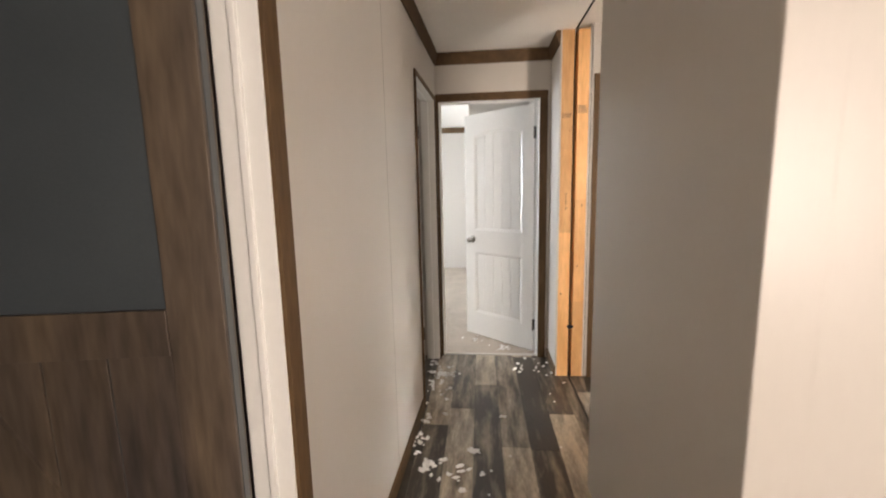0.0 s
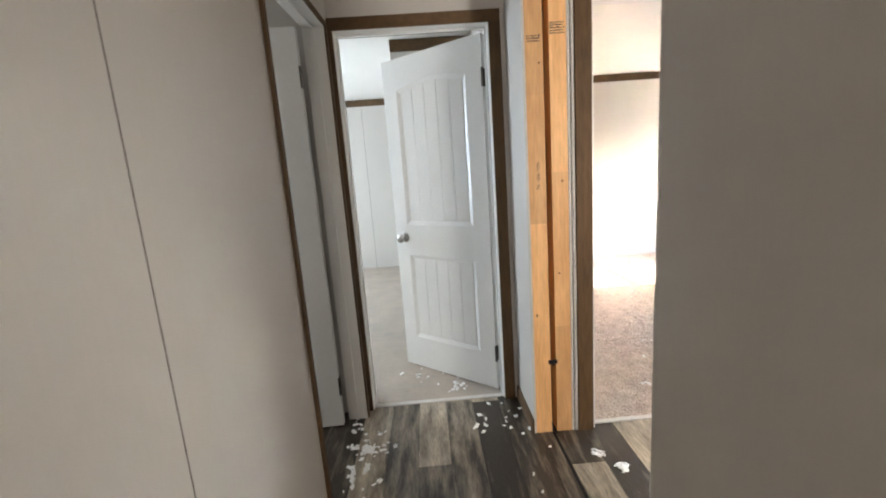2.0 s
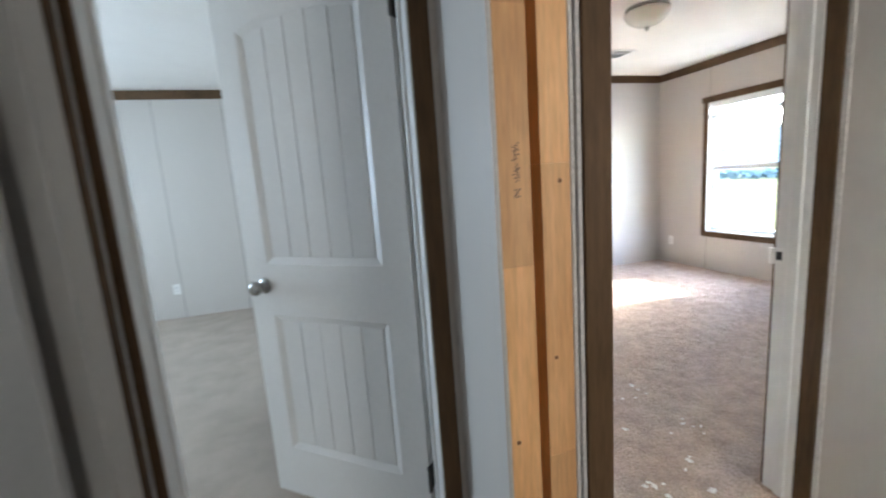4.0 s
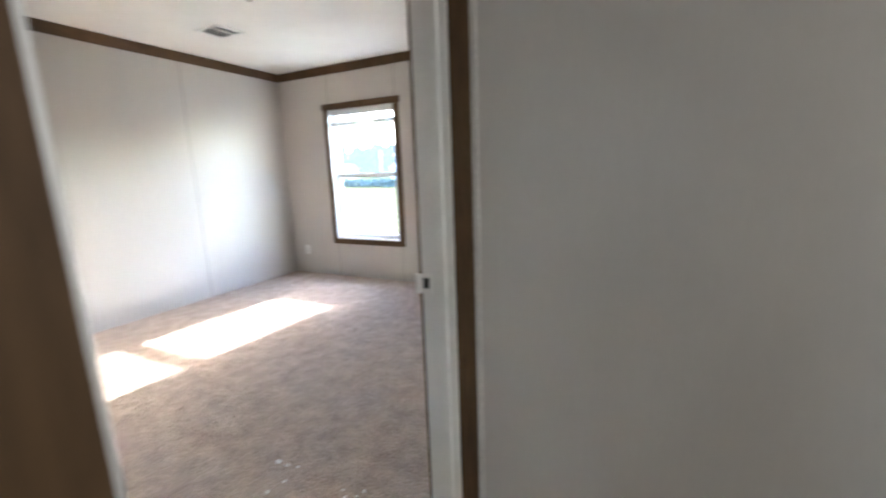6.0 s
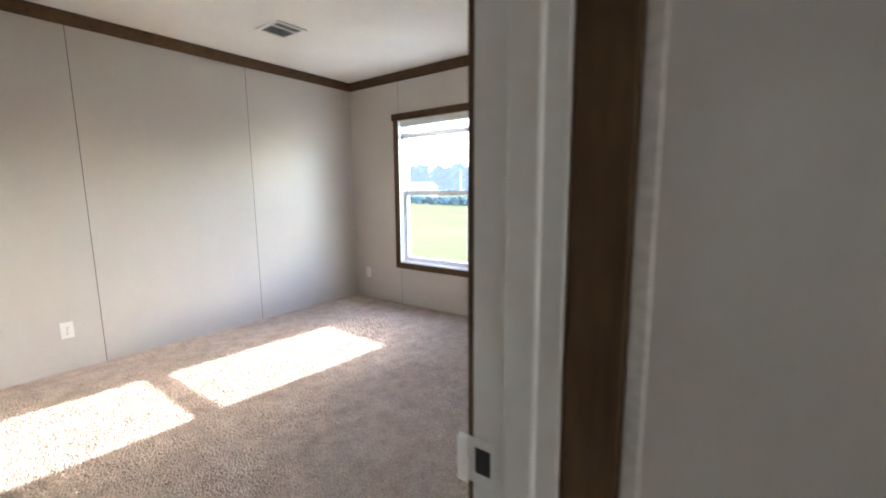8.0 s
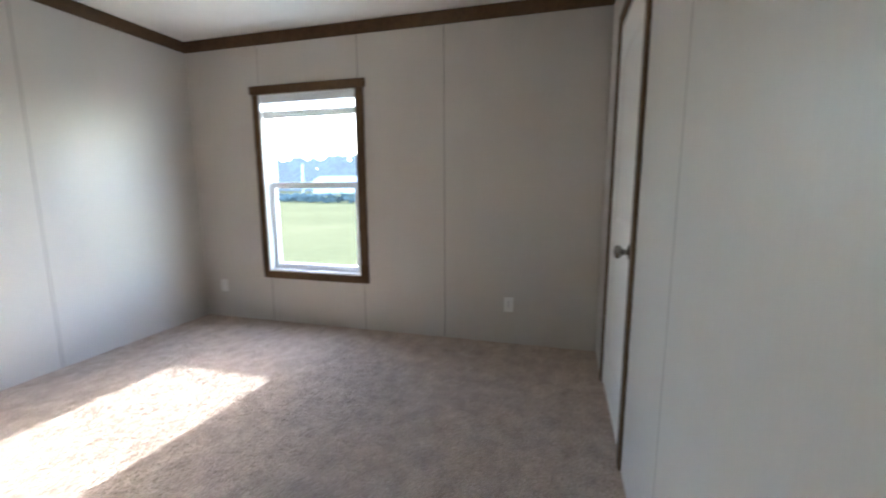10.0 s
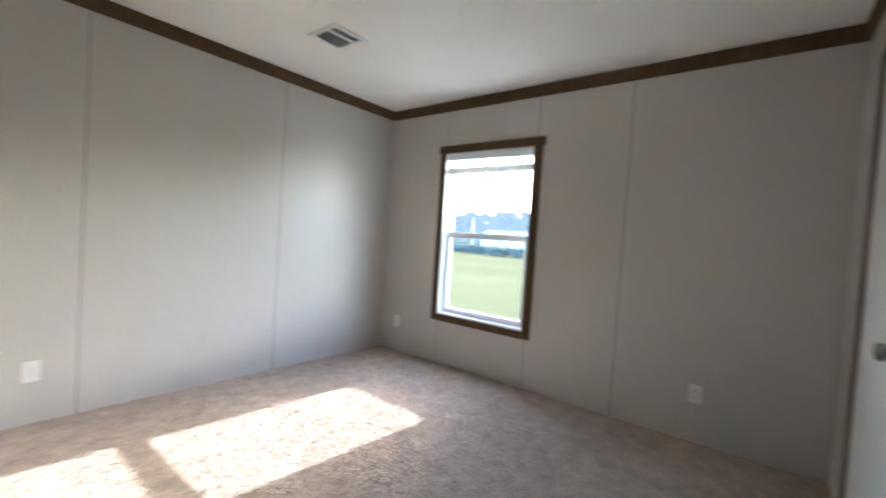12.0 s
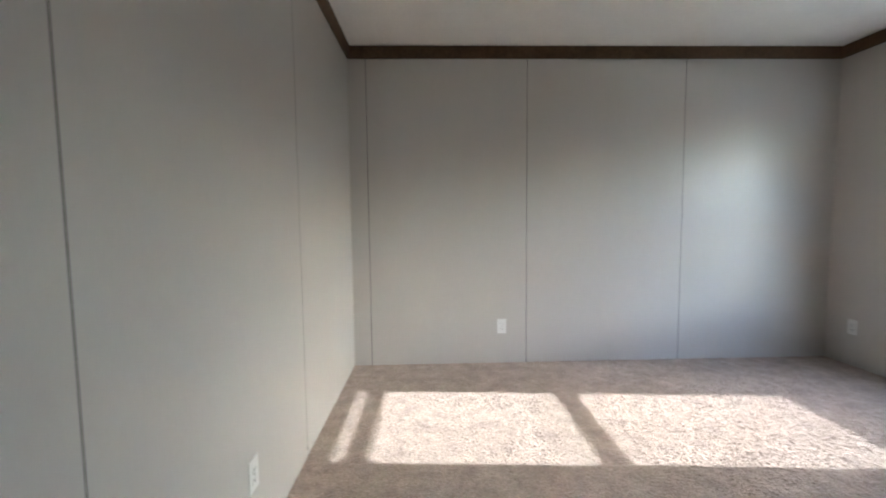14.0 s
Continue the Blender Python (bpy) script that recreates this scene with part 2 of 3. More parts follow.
def baseboard(axis, at, u0, u1, inward, mat=None):
    pts = [(at, 0.001), (at + inward * 0.011, 0.001), (at + inward * 0.011, 0.062), (at + inward * 0.006, 0.074), (at, 0.076)]
    return tagged(part("baseboard", prism(bmesh.new(), pts, "y" if axis == "x" else "x", u0, u1), mat or BROWN_H), "brown wood-look baseboard along the wall", "baseboard", kind="structure")


def knob(parent, x, y, z, way):
    """A round nickel knob on a rosette; way is the side it stands out to along y."""
    p = [(0.001, 0), (0.031, 0.0), (0.032, 0.006), (0.026, 0.010), (0.012, 0.012), (0.011, 0.026), (0.016, 0.032), (0.026, 0.040), (0.029, 0.050), (0.025, 0.060), (0.012, 0.065), (0.001, 0.066)]
    bm = lathe(bmesh.new(), [(r, h * way) for r, h in p], "y", 20, (x, y, z))
    part("knob", bm, CHROME, parent, "polished nickel door knob", True)


def arch(x0, x1, z, rise, n=10):
    return [(x0 + (x1 - x0) * i / n, z + rise * math.sin(math.pi * i / n)) for i in range(n + 1)]


def door_leaf(parent, w, h, sides=(-1, 1), planks=5, t=0.035, knob_x=None, hinges=True, metal=None):
    """A white moulded door with an arched upper panel and a lower panel of grooved boards. The hinge edge is at x = 0."""
    st = 0.108
    zl, zu = (0.225, 0.80), (1.0, h - 0.145)
    rise = 0.04
    bm = boxes((0.004, w - 0.004, -t / 2 + 0.0125, t / 2 - 0.0125, 0.012, h - 0.003))
    for s in (-1, 1):
        a, b = s * (t / 2 - 0.0125), s * t / 2
        lo, hi = min(a, b), max(a, b)
        for bx in ((0, st, 0.012, h), (w - st, w, 0.012, h), (st, w - st, 0.012, zl[0]), (st, w - st, zl[1], zu[0])):
            box(bm, bx[0], bx[1], lo, hi, bx[2], bx[3])
        prism(bm, [(w - st, h), (st, h), *arch(st, w - st, zu[1] - rise, rise)], "y", lo, hi)
    leaf = part("leaf", bm, WHITE, parent, "white moulded two-panel door leaf")
    for s in (-1, 1):
        for z0, z1, r in ((zl[0], zl[1], 0.0), (zu[0], zu[1] - rise, rise)):
            # a mitred slope from the stiles down to the panel
            m = bmesh.new()
            y1, y0 = s * (t / 2 - 0.0002), s * (t / 2 - 0.0098)
            d, gap = 0.027, 0.0
            outer = [(st - 0.001, z0 - 0.001), (w - st + 0.001, z0 - 0.001), *[(p[0], p[1] + 0.001) for p in arch(st, w - st, z1, r)[::-1]]]
            inner = [(st + d, z0 + d), (w - st - d, z0 + d), *[(p[0], p[1] - d) for p in arch(st + d, w - st - d, z1, r)[::-1]]]
            loops = [[m.verts.new((p[0], y, p[1])) for p in o] for o, y in ((outer, y0), (outer, y1), (inner, y0))]
            for a, b in ((0, 1), (1, 2), (2, 0)):
                for i in range(len(outer)):
                    j = (i + 1) % len(outer)
                    m.faces.new((loops[a][i], loops[a][j], loops[b][j], loops[b][i]))
            part("panel_moulding", m, WHITE, leaf)
            # grooved boards
            for i in range(planks):
                m = bmesh.new()
                e = d + gap
                xa, xb = st + e + (w - 2 * st - 2 * e) * i / planks, st + e + (w - 2 * st - 2 * e) * (i + 1) / planks
                zc = z1 + r * math.sin(math.pi * ((xa + xb) / 2 - st) / (w - 2 * st)) - d * 0.9
                ya, yb = sorted((s * (t / 2 - 0.0128), s * (t / 2 - 0.0074)))
                box(m, xa + 0.0019, xb - 0.0019, ya, yb, z0 + e, zc, 0.0018)
                part("board", m, WHITE, leaf)
    kx = w - 0.085 if knob_x is None else knob_x
    for s in sides:
        knob(leaf, kx, s * t / 2, 0.915, s)
    if hinges:
        for z in (0.24, 1.80):
            m = boxes((-0.004, 0.0, -t / 2, t / 2, z - 0.045, z + 0.045))
            lathe(m, [(0.007, z - 0.048), (0.007, z + 0.048)], "z", 10, (-0.004, t / 2 + 0.004, 0))
            part("hinge", m, metal or HINGE, leaf, "nickel butt hinge" if metal else "dark metal butt hinge")
    return leaf


def casing(parent, axis, face, way, u0, u1, z1, w=0.066, th=0.012, sides=(True, True), ears=0.0, z0=0.001):
    """Flat brown casing round an opening, on the wall face, standing out in the direction way."""
    a, b = sorted((face, face + way * th))
    def bx(ua, ub, za, zb, mat):
        bm = boxes(((a, b, ua, ub, za, zb) if axis == "x" else (ua, ub, a, b, za, zb)), bevel=0.002)
        part("casing", bm, mat, parent, "dark brown wood-look casing")
    if sides[0]:
        bx(u0 - w, u0, z0, z1, BROWN)
    if sides[1]:
        bx(u1, u1 + w, z0, z1, BROWN)
    bx(u0 - w - ears, u1 + w + ears, z1 + 0.0005, z1 + w, BROWN_H)


def jamb(parent, axis, d0, d1, u0, u1, z1, th=0.02, stop=None, sides=(True, True)):
    """White jamb lining of a doorway with its stop strips."""
    def bx(name, ua, ub, za, zb, a, b):
        part(name, boxes(((a, b, ua, ub, za, zb) if axis == "x" else (ua, ub, a, b, za, zb)), bevel=0.0015), WHITE, parent, "white painted " + name)
    bx("jamb", u0 - th, u0, 0.001, z1, d0, d1)
    bx("jamb", u1, u1 + th, 0.001, z1, d0, d1)
    bx("jamb", u0 - th, u1 + th, z1 + 0.0005, z1 + th, d0, d1)
    if stop:
        a, b = stop
        bx("stop", u0 + 0.0005, u0 + 0.011, 0.001, z1 - 0.011, a, b)
        bx("stop", u1 - 0.011, u1 - 0.0005, 0.001, z1 - 0.011, a, b)
        bx("stop", u0 + 0.0005, u1 - 0.0005, z1 - 0.0105, z1 - 0.0005, a, b)


def outlet(m, label="white duplex outlet with a screwed cover plate, low on the wall"):
    """A duplex outlet; its face looks along local -y."""
    o = thing("wall_outlet", m, label, "outlet", "outlets")
    part("plate", boxes((-0.035, 0.035, -0.006, -0.0005, -0.057, 0.057), bevel=0.002), PLASTIC, o)
    for s in (-1, 1):
        r = part("receptacle", boxes((-0.0165, 0.0165, -0.0085, -0.0055, s * 0.0195 - 0.014, s * 0.0195 + 0.014), bevel=0.0015), PLASTIC, o)
        part("slot", boxes((-0.008, -0.006, -0.0089, -0.008, s * 0.0195 - 0.003, s * 0.0195 + 0.006), (0.006, 0.008, -0.0089, -0.008, s * 0.0195 - 0.003, s * 0.0195 + 0.006),
                           (-0.002, 0.002, -0.0089, -0.008, s * 0.0195 - 0.009, s * 0.0195 - 0.005)), SLOT, r)
    part("screw", lathe(bmesh.new(), [(0.003, -0.0072), (0.003, -0.0055)], "y", 10), CHROME, o)
    return o

# ---- structure ----
# The left half of the house lies at x < 0, the right half at x > 0; they meet at x = 0.

XL, XM, XB, XW = -1.07, 0.168, 1.085, 3.955
YC, YL, YE = 0.258, 3.72, 0.348
DH = 2.035                                               # door head

SKEW = Matrix.Translation((-1.07, -2.1, 0)) @ pose(0, 0, 0, 0, 0, -2.3) @ Matrix.Translation((1.07, 2.1, 0))   # the hall narrows a little


def skewed(ob):
    ob.matrix_basis = SKEW @ ob.matrix_basis
    return ob


hall_left = wall("wall_hall_left", "x", XL, XL - 0.1, -6.0, YE - 0.004, [rough(-2.92, -2.093, DH), rough(-0.466, 0.27, DH)], [-1.15, -4.6])
skewed(hall_left)
wall("wall_end", "y", YE, YE + 0.11, XL - 0.1, -0.1, [rough(-0.945, -0.185, DH)])
wall("wall_marriage_left", "x", -0.1, -0.012, 0.04, 4.2, [], [1.4, 2.6], both=False)
wall("wall_marriage_right", "x", XM, 0.014, 0.206, YL + 0.1, [], [1.247, 2.48], both=False)
wall("wall_bedroom_far", "y", YL, YL + 0.1, XM - 0.02, XW + 0.15, [], [0.304, 1.52, 2.742])
wall("wall_window", "x", XW, XW + 0.15, -6.0, YL, [(2.1095, 3.0005, 0.4545, 1.9405)], [2.085, 2.99, 1.392], both=True)
wall("wall_closet", "y", YC, 0.125, XB + 0.06, XW, [rough(2.70, 3.45, DH)], [2.10])
wall("wall_vestibule", "x", XB, XB + 0.1, -1.03, 0.112, [], [])
wall("wall_bedroom_header", "y", 0.02, 0.205, 0.120, XB, [(0.18, 1.0915, ZB, DH + 0.0215)], [])
stub = wall("wall_hall_stub", "x", -0.15, -0.05, -2.171, -1.144, [], [])
for y in (-2.18, -1.1435):
    part("panel", boxes((-0.15, -0.05, y, y + 0.0085, ZB, H), bevel=0.0008), WALL, stub)
wall("wall_stub_end", "y", -2.18, -2.08, -0.05, XW, [], [0.9, 2.1])
south = wall("wall_vestibule_south", "y", -1.03, -1.17, -0.041, XB + 0.1, [rough(0.21, 1.07, DH)], [])
part("panel", boxes((-0.05, -0.0415, -1.1695, -1.03, ZB, H), bevel=0.0008), WALL, south)
wall("wall_closet_south", "y", -1.03, -0.93, XB + 0.1, XW, [], [])
wall("wall_end_room_far", "y", 4.2, 4.3, -4.1, 0.0, [], [-3.2, -2.0, -1.35])
wall("wall_end_room_left", "x", -4.0, -4.1, YE + 0.11, 4.2, [], [1.6, 2.9])
wall("wall_end_room_near", "y", YE + 0.11, YE, -4.1, XL - 0.1, [], [-2.6])
wall("wall_end_room_closet", "y", 1.72, 1.82, -0.75, -0.1, [], [])
wall("wall_end_room_closet_side", "x", -0.75, -0.65, 1.82, 4.2, [], [3.0])
wall("wall_bath_left", "x", -3.0, -3.1, -6.0, YE, [], [])
wall("wall_between_rooms", "y", -1.3, -1.4, -3.0, XL - 0.1, [], [])
wall("wall_living_back", "y", -6.0, -6.1, -3.1, XW + 0.15, [], [-0.5, 0.7, 1.9])

# ceilings, one for each half
bm = boxes((-4.1, -0.006, -6.1, 4.3, HL, H + 0.12))
tagged(part("ceiling", bm, CEILING), "off-white textured ceiling of the left half of the house", "ceiling", kind="structure")
bm = boxes((0.006, XW + 0.15, -6.1, YL + 0.1, H, H + 0.12))
tagged(part("ceiling", bm, CEILING), "off-white textured ceiling of the right half of the house", "ceiling", kind="structure")
tagged(part("trim", boxes((-0.006, 0.006, -6.1, -0.005, HL - 0.002, H + 0.06)), BLACK), "black gasket strip in the joint between the two ceilings", "gasket", kind="structure")
bm = boxes((-0.0108, 0.0135, 0.085, 4.2, 0, H))
tagged(part("trim", bm, BLACK), "black gasket between the two house halves", "gasket", kind="structure")

# crowns
skewed(crown("x", XL, -2.0, YE, 1, HL))
crown("y", YE, XL, -0.1, -1, HL)
crown("x", -0.1, 0.0, YE, -1, HL)
crown("y", YL, XM, XW, -1)
crown("x", XW, YC, YL, -1)
crown("y", YC, XM, XW, 1)
crown("x", XM, YC, YL, 1)
crown("y", 4.2, -4.0, -0.75, -1, HL)
crown("y", 1.72, -0.75, -0.1, -1, HL)
crown("x", -4.0, 0.5, 4.2, 1, HL)
skewed(baseboard("x", XL, -2.03, -0.50, 1))
baseboard("x", XB, -0.95, 0.020, -1)
baseboard("x", -0.1, 0.0, YE, -1)

# ---- doorways ----
# the door at the end of the hall, half open into the end room
d = thing("door_1", pose(0, 0, 0), "white two-panel door, half open, in a dark brown casing at the hall's end", "door", kind="structure")
jamb(d, "y", YE - 0.002, YE + 0.112, -0.945, -0.185, DH, 0.02, (YE + 0.055, YE + 0.072))
casing(d, "y", YE, -1, -0.945 - 0.004, -0.185 + 0.004, DH, 0.058)
casing(d, "y", YE + 0.11, 1, -0.949, -0.181, DH, 0.06)
leaf = door_leaf(d, 0.737, 2.02)
leaf.matrix_basis = pose(-0.198, YE + 0.105, 0, 0, 0, 180 - 40.5)
tagged(part("threshold", boxes((-0.945, -0.185, YE + 0.02, YE + 0.05, 0.0, 0.007), bevel=0.002), GYPSUM, d), "thin pale carpet edge strip")

# the door in the left hall wall, open into the room beside the hall
d = thing("door_2", SKEW, "white two-panel door standing open in a doorway beside the hall", "door", kind="structure")
jamb(d, "x", XL - 0.102, XL + 0.002, -0.466, 0.27, DH, 0.02, (XL - 0.06, XL - 0.045))
casing(d, "x", XL, 1, -0.470, 0.274, DH, 0.024)
leaf = door_leaf(d, 0.716, 2.02, metal=CHROME)
leaf.matrix_basis = pose(XL - 0.116, 0.222, 0, 0, 0, 180 + 4)

# the doorway with a barn-style door at the start of the hall
d = thing("door_3", SKEW, "brown barn-style door with gray upper panel, open in a white jamb", "door", kind="structure")
jamb(d, "x", XL - 0.102, XL + 0.002, -2.92, -2.093, DH, 0.02, (XL - 0.055, XL - 0.040))
casing(d, "x", XL, 1, -2.924, -2.089, DH, 0.058)
leaf = part("leaf", boxes((0, 0.79, -0.012, 0.012, 0.012, 2.02)), SLATE, d, "smooth dark gray upper panel")
for s in (-1, 1):
    y0, y1 = sorted((s * 0.0115, s * 0.024))
    for b in ((0, 0.115, 0.012, 2.02), (0.64, 0.79, 0.012, 2.02), (0.115, 0.64, 0.012, 0.15), (0.115, 0.64, 1.05, 1.15), (0.115, 0.64, 1.88, 2.02)):
        part("rail", boxes((b[0] + 0.001, b[1] - 0.001, y0, y1, b[2] + 0.001, b[3] - 0.001), bevel=0.002), BARN, leaf, "weathered brown wood board")
    for i in range(4):
        part("board", boxes((0.115 + 0.131 * i + 0.002, 0.115 + 0.131 * (i + 1) - 0.002, *sorted((s * 0.0115, s * 0.017)), 0.15, 1.05), bevel=0.0015), BARN, leaf)
    ya, yb = sorted((s * 0.017, s * 0.025))
    part("brace", prism(bmesh.new(), [(0.115, 0.15), (0.235, 0.15), (0.64, 0.94), (0.64, 1.05), (0.53, 1.05), (0.115, 0.27)], "y", ya, yb), BARN, leaf, "diagonal wood brace")
leaf.matrix_basis = pose(XL - 0.090, -2.135, 0, 0, 0, 180 + 11)

# the bedroom doorway, its door swung back into the bedroom
d = thing("door_4", pose(0, 0, 0), "bedroom doorway with white jamb, brown casing and a steel strike plate", "doorway", kind="structure")
part("jamb", boxes((0.186, 0.206, 0.0005, 0.215, 0.001, DH), bevel=0.0015), WHITE, d, "white painted jamb")
part("jamb", boxes((1.07, 1.09, 0.1125, 0.215, 0.001, DH), bevel=0.0015), WHITE, d, "white painted jamb")
part("jamb", boxes((0.186, 1.09, 0.0195, 0.215, DH + 0.0005, DH + 0.02), bevel=0.0015), WHITE, d, "white painted head jamb")
for ua, ub, za, zb in ((0.2065, 0.217, 0.001, DH - 0.011), (1.059, 1.0695, 0.001, DH - 0.011), (0.2065, 1.0695, DH - 0.0105, DH)):
    part("stop", boxes((ua, ub, 0.135, 0.170, za, zb), bevel=0.003), WHITE, d, "white painted stop")
part("casing", boxes((0.121, 0.196, -0.012, 0.0, 0.001, DH), bevel=0.002), BROWN, d, "dark brown wood-look casing")
part("casing", boxes((0.121, 1.084, -0.012, 0.019, DH + 0.0005, DH + 0.07), bevel=0.002), BROWN_H, d, "dark brown wood-look casing")
part("casing", boxes((1.0725, 1.0845, 0.056, 0.111, 0.001, DH), bevel=0.002), BROWN, d, "dark brown wood-look casing")
part("casing_bead", boxes((1.077, 1.0845, 0.038, 0.054, 0.001, H), bevel=0.002), GYPSUM, d, "pale edge strip beside the casing")
part("casing", boxes((1.0775, 1.1445, 0.2155, 0.2275, 0.001, DH + 0.066), bevel=0.002), BROWN, d, "dark brown wood-look casing")
part("edge_strip", boxes((1.136, 1.1445, 0.2285, 0.2575, 0.001, H), bevel=0.001), WALL, d, "greige strip covering the wall edge")
sp = part("strike_plate", boxes((1.0678, 1.0698, 0.182, 0.232, 0.888, 0.945), (1.062, 1.0698, 0.218, 0.232, 0.888, 0.945), bevel=0.0008), PLASTIC, d, "pale steel strike plate with a dark latch hole")
part("latch_hole", boxes((1.0668, 1.0677, 0.190, 0.210, 0.903, 0.934)), SLOT, sp)
part("threshold", boxes((0.206, 1.07, 0.03, 0.06, 0.0, 0.007), bevel=0.002), GYPSUM, d, "thin pale carpet edge strip")
leaf = door_leaf(d, 0.79, 2.02)
leaf.matrix_basis = pose(0.211, 0.228, 0, 0, 0, 91)

# the closet door in the bedroom
d = thing("door_5", pose(0, 0, 0), "closed white two-panel closet door in a dark brown casing", "door", kind="structure")
jamb(d, "y", 0.123, YC + 0.002, 2.70, 3.45, DH, 0.02, (0.185, 0.217))
casing(d, "y", YC, 1, 2.696, 3.454, DH, 0.066)
leaf = door_leaf(d, 0.742, 2.02, knob_x=0.68)
leaf.matrix_basis = pose(3.446, 0.237, 0, 0, 0, 180)

# the open door on the south side of the vestibule
d = thing("door_6", pose(0, 0, 0), "open white door with brown casing beside the vestibule wall", "door", kind="structure")
jamb(d, "y", -1.172, -1.028, 0.21, 1.07, DH, 0.02, (-1.11, -1.095))
part("casing", boxes((1.0725, 1.0845, -1.026, -0.962, 0.001, DH), bevel=0.002), BROWN, d, "dark brown wood-look casing")
part("casing_bead", boxes((1.077, 1.0845, -0.961, -0.953, 0.001, H), bevel=0.002), GYPSUM, d, "pale edge strip beside the casing")
part("casing", boxes((0.14, 0.206, -1.03, -1.018, 0.001, DH), bevel=0.002), BROWN, d, "dark brown wood-look casing")
part("casing", boxes((0.14, 1.084, -1.03, -1.018, DH + 0.0005, DH + 0.066), bevel=0.002), BROWN_H, d, "dark brown wood-look casing")
leaf = door_leaf(d, 0.85, 2.02)
leaf.matrix_basis = pose(0.235, -1.175, 0, 0, 0, -88)

# ---- the exposed studs where the two halves meet ----


def stud(name, x0, x1, joints, knots, label):
    s = thing(name, pose((x0 + x1) / 2, 0.019, 0), label, "stud", "exposed studs")
    cuts = [0.001, *joints, HL]
    w = (x1 - x0) / 2
    for a, b in zip(cuts, cuts[1:]):
        part("board", boxes((-w, w, -0.019, 0.12, a + 0.0002, b - 0.0002), bevel=0.0012), PINE, s)
    for kx, kz, r in knots:
        part("wood_knot", lathe(bmesh.new(), [(r, -0.0195), (r * 0.9, -0.0186)], "y", 12, (kx, 0, kz)), KNOT, s, "dark round knot")
    return s


s1 = stud("wall_stud", -0.089, -0.0112, (1.057, 1.62), ((-0.02, 0.62, 0.006), (0.02, 1.75, 0.005)), "bare orange pine stud with pencilled scribbles on its edge")
random.seed(5)
for z0, z1, n in ((1.215, 1.236, 5), (1.252, 1.288, 8), (1.298, 1.336, 8)):
    for i in range(n):
        z, x = z0 + (z1 - z0) * (i + random.random() * 0.5) / n, 0.003 + random.uniform(-0.004, 0.004)
        a, ln = random.choice((0.15, 0.3, -0.35, 0.8)) + random.uniform(-0.15, 0.15), random.uniform(0.007, 0.017)
        dx, dz = ln * math.cos(a) / 2, ln * math.sin(a) / 2
        m = prism(bmesh.new(), [(x - dx, z - dz), (x + dx, z + dz), (x + dx, z + dz + 0.0018), (x - dx, z - dz + 0.0018)], "y", -0.0196, -0.0188)
        part("pencil_mark", m, INK, s1, "dark pencilled scribble")
s2 = stud("wall_stud", 0.0145, 0.090, (0.56, 1.287), ((0.01, 1.246, 0.0055), (-0.012, 0.82, 0.005)), "bare orange pine stud with finger joints and a knot")
for s, z0, x0, rows in ((s1, 1.835, -0.032, 3), (s2, 1.862, -0.033, 5)):
    for r in range(rows):
        x = x0
        while x < x0 + 0.058:
            ln = random.uniform(0.003, 0.011)
            part("stamp_bar", boxes((x, x + ln, -0.0196, -0.0188, z0 + 0.0105 * r, z0 + 0.0105 * r + random.uniform(0.003, 0.0075))), INK, s, "faded dark grading stamp")
            x += ln + random.uniform(0.0015, 0.004)
tagged(part("trim", boxes((-0.095, -0.0895, 0.0, 0.0399, 0.001, H), bevel=0.0008), GYPSUM), "ragged pale gypsum board edge beside the stud", "board edge", kind="structure")
tagged(part("trim", boxes((0.0915, 0.102, -0.002, 0.19, 0.001, H), bevel=0.002), GYPSUM), "pale gypsum board edge beside the stud", "board edge", kind="structure")
# solid strip, dark in colour in place of the shade in the gap
tagged(part("trim", boxes((0.1025, 0.107, 0.004, 0.19, 0.001, H), bevel=0.002), CORE), "dark strip filled in for the shaded gap between the board edges", "board edge", kind="structure")
tagged(part("trim", boxes((0.1075, 0.1195, -0.004, 0.19, 0.001, H), bevel=0.003), GYPSUM), "pale gypsum board edge beside the casing", "board edge", kind="structure")
tagged(part("wall_return", boxes((-0.1, -0.0952, 0.003, 0.0399, 0.0, H)), WALL), "narrow greige wall return beside the studs", "wall", kind="structure")
c = thing("metal_clip", pose(0, 0, 0.378), "small black plastic clip bridging the joint between the studs", "clip")
part("body", boxes((-0.022, 0.022, -0.006, 0.004, -0.010, 0.010), bevel=0.002), BLACK, c)
part("tooth", boxes((-0.006, 0.006, -0.011, -0.005, -0.016, 0.016), bevel=0.002), BLACK, c)

# ---- bedroom window ----
w = thing("window_1", pose(0, 0, 0), "white vinyl single-hung window in a dark brown casing", "window", kind="structure")
Y0, Y1, Z0, Z1 = 2.11, 3.0, 0.455, 1.94
part("casing", boxes((XW - 0.014, XW, Y0 - 0.072, Y0 - 0.002, Z0 - 0.06, Z1 + 0.005), bevel=0.002), BROWN, w, "dark brown side casing")
part("casing", boxes((XW - 0.014, XW, Y1 + 0.002, Y1 + 0.056, Z0 - 0.06, Z1 + 0.005), bevel=0.002), BROWN, w, "dark brown side casing")
part("casing", boxes((XW - 0.016, XW, Y0 - 0.001, Y1 + 0.001, Z0 - 0.062, Z0 - 0.002), bevel=0.002), BROWN_H, w, "dark brown bottom casing")
part("casing", boxes((XW - 0.024, XW, Y0 - 0.09, Y1 + 0.072, Z1 + 0.006, Z1 + 0.072), bevel=0.003), BROWN_H, w, "wider dark brown head casing")
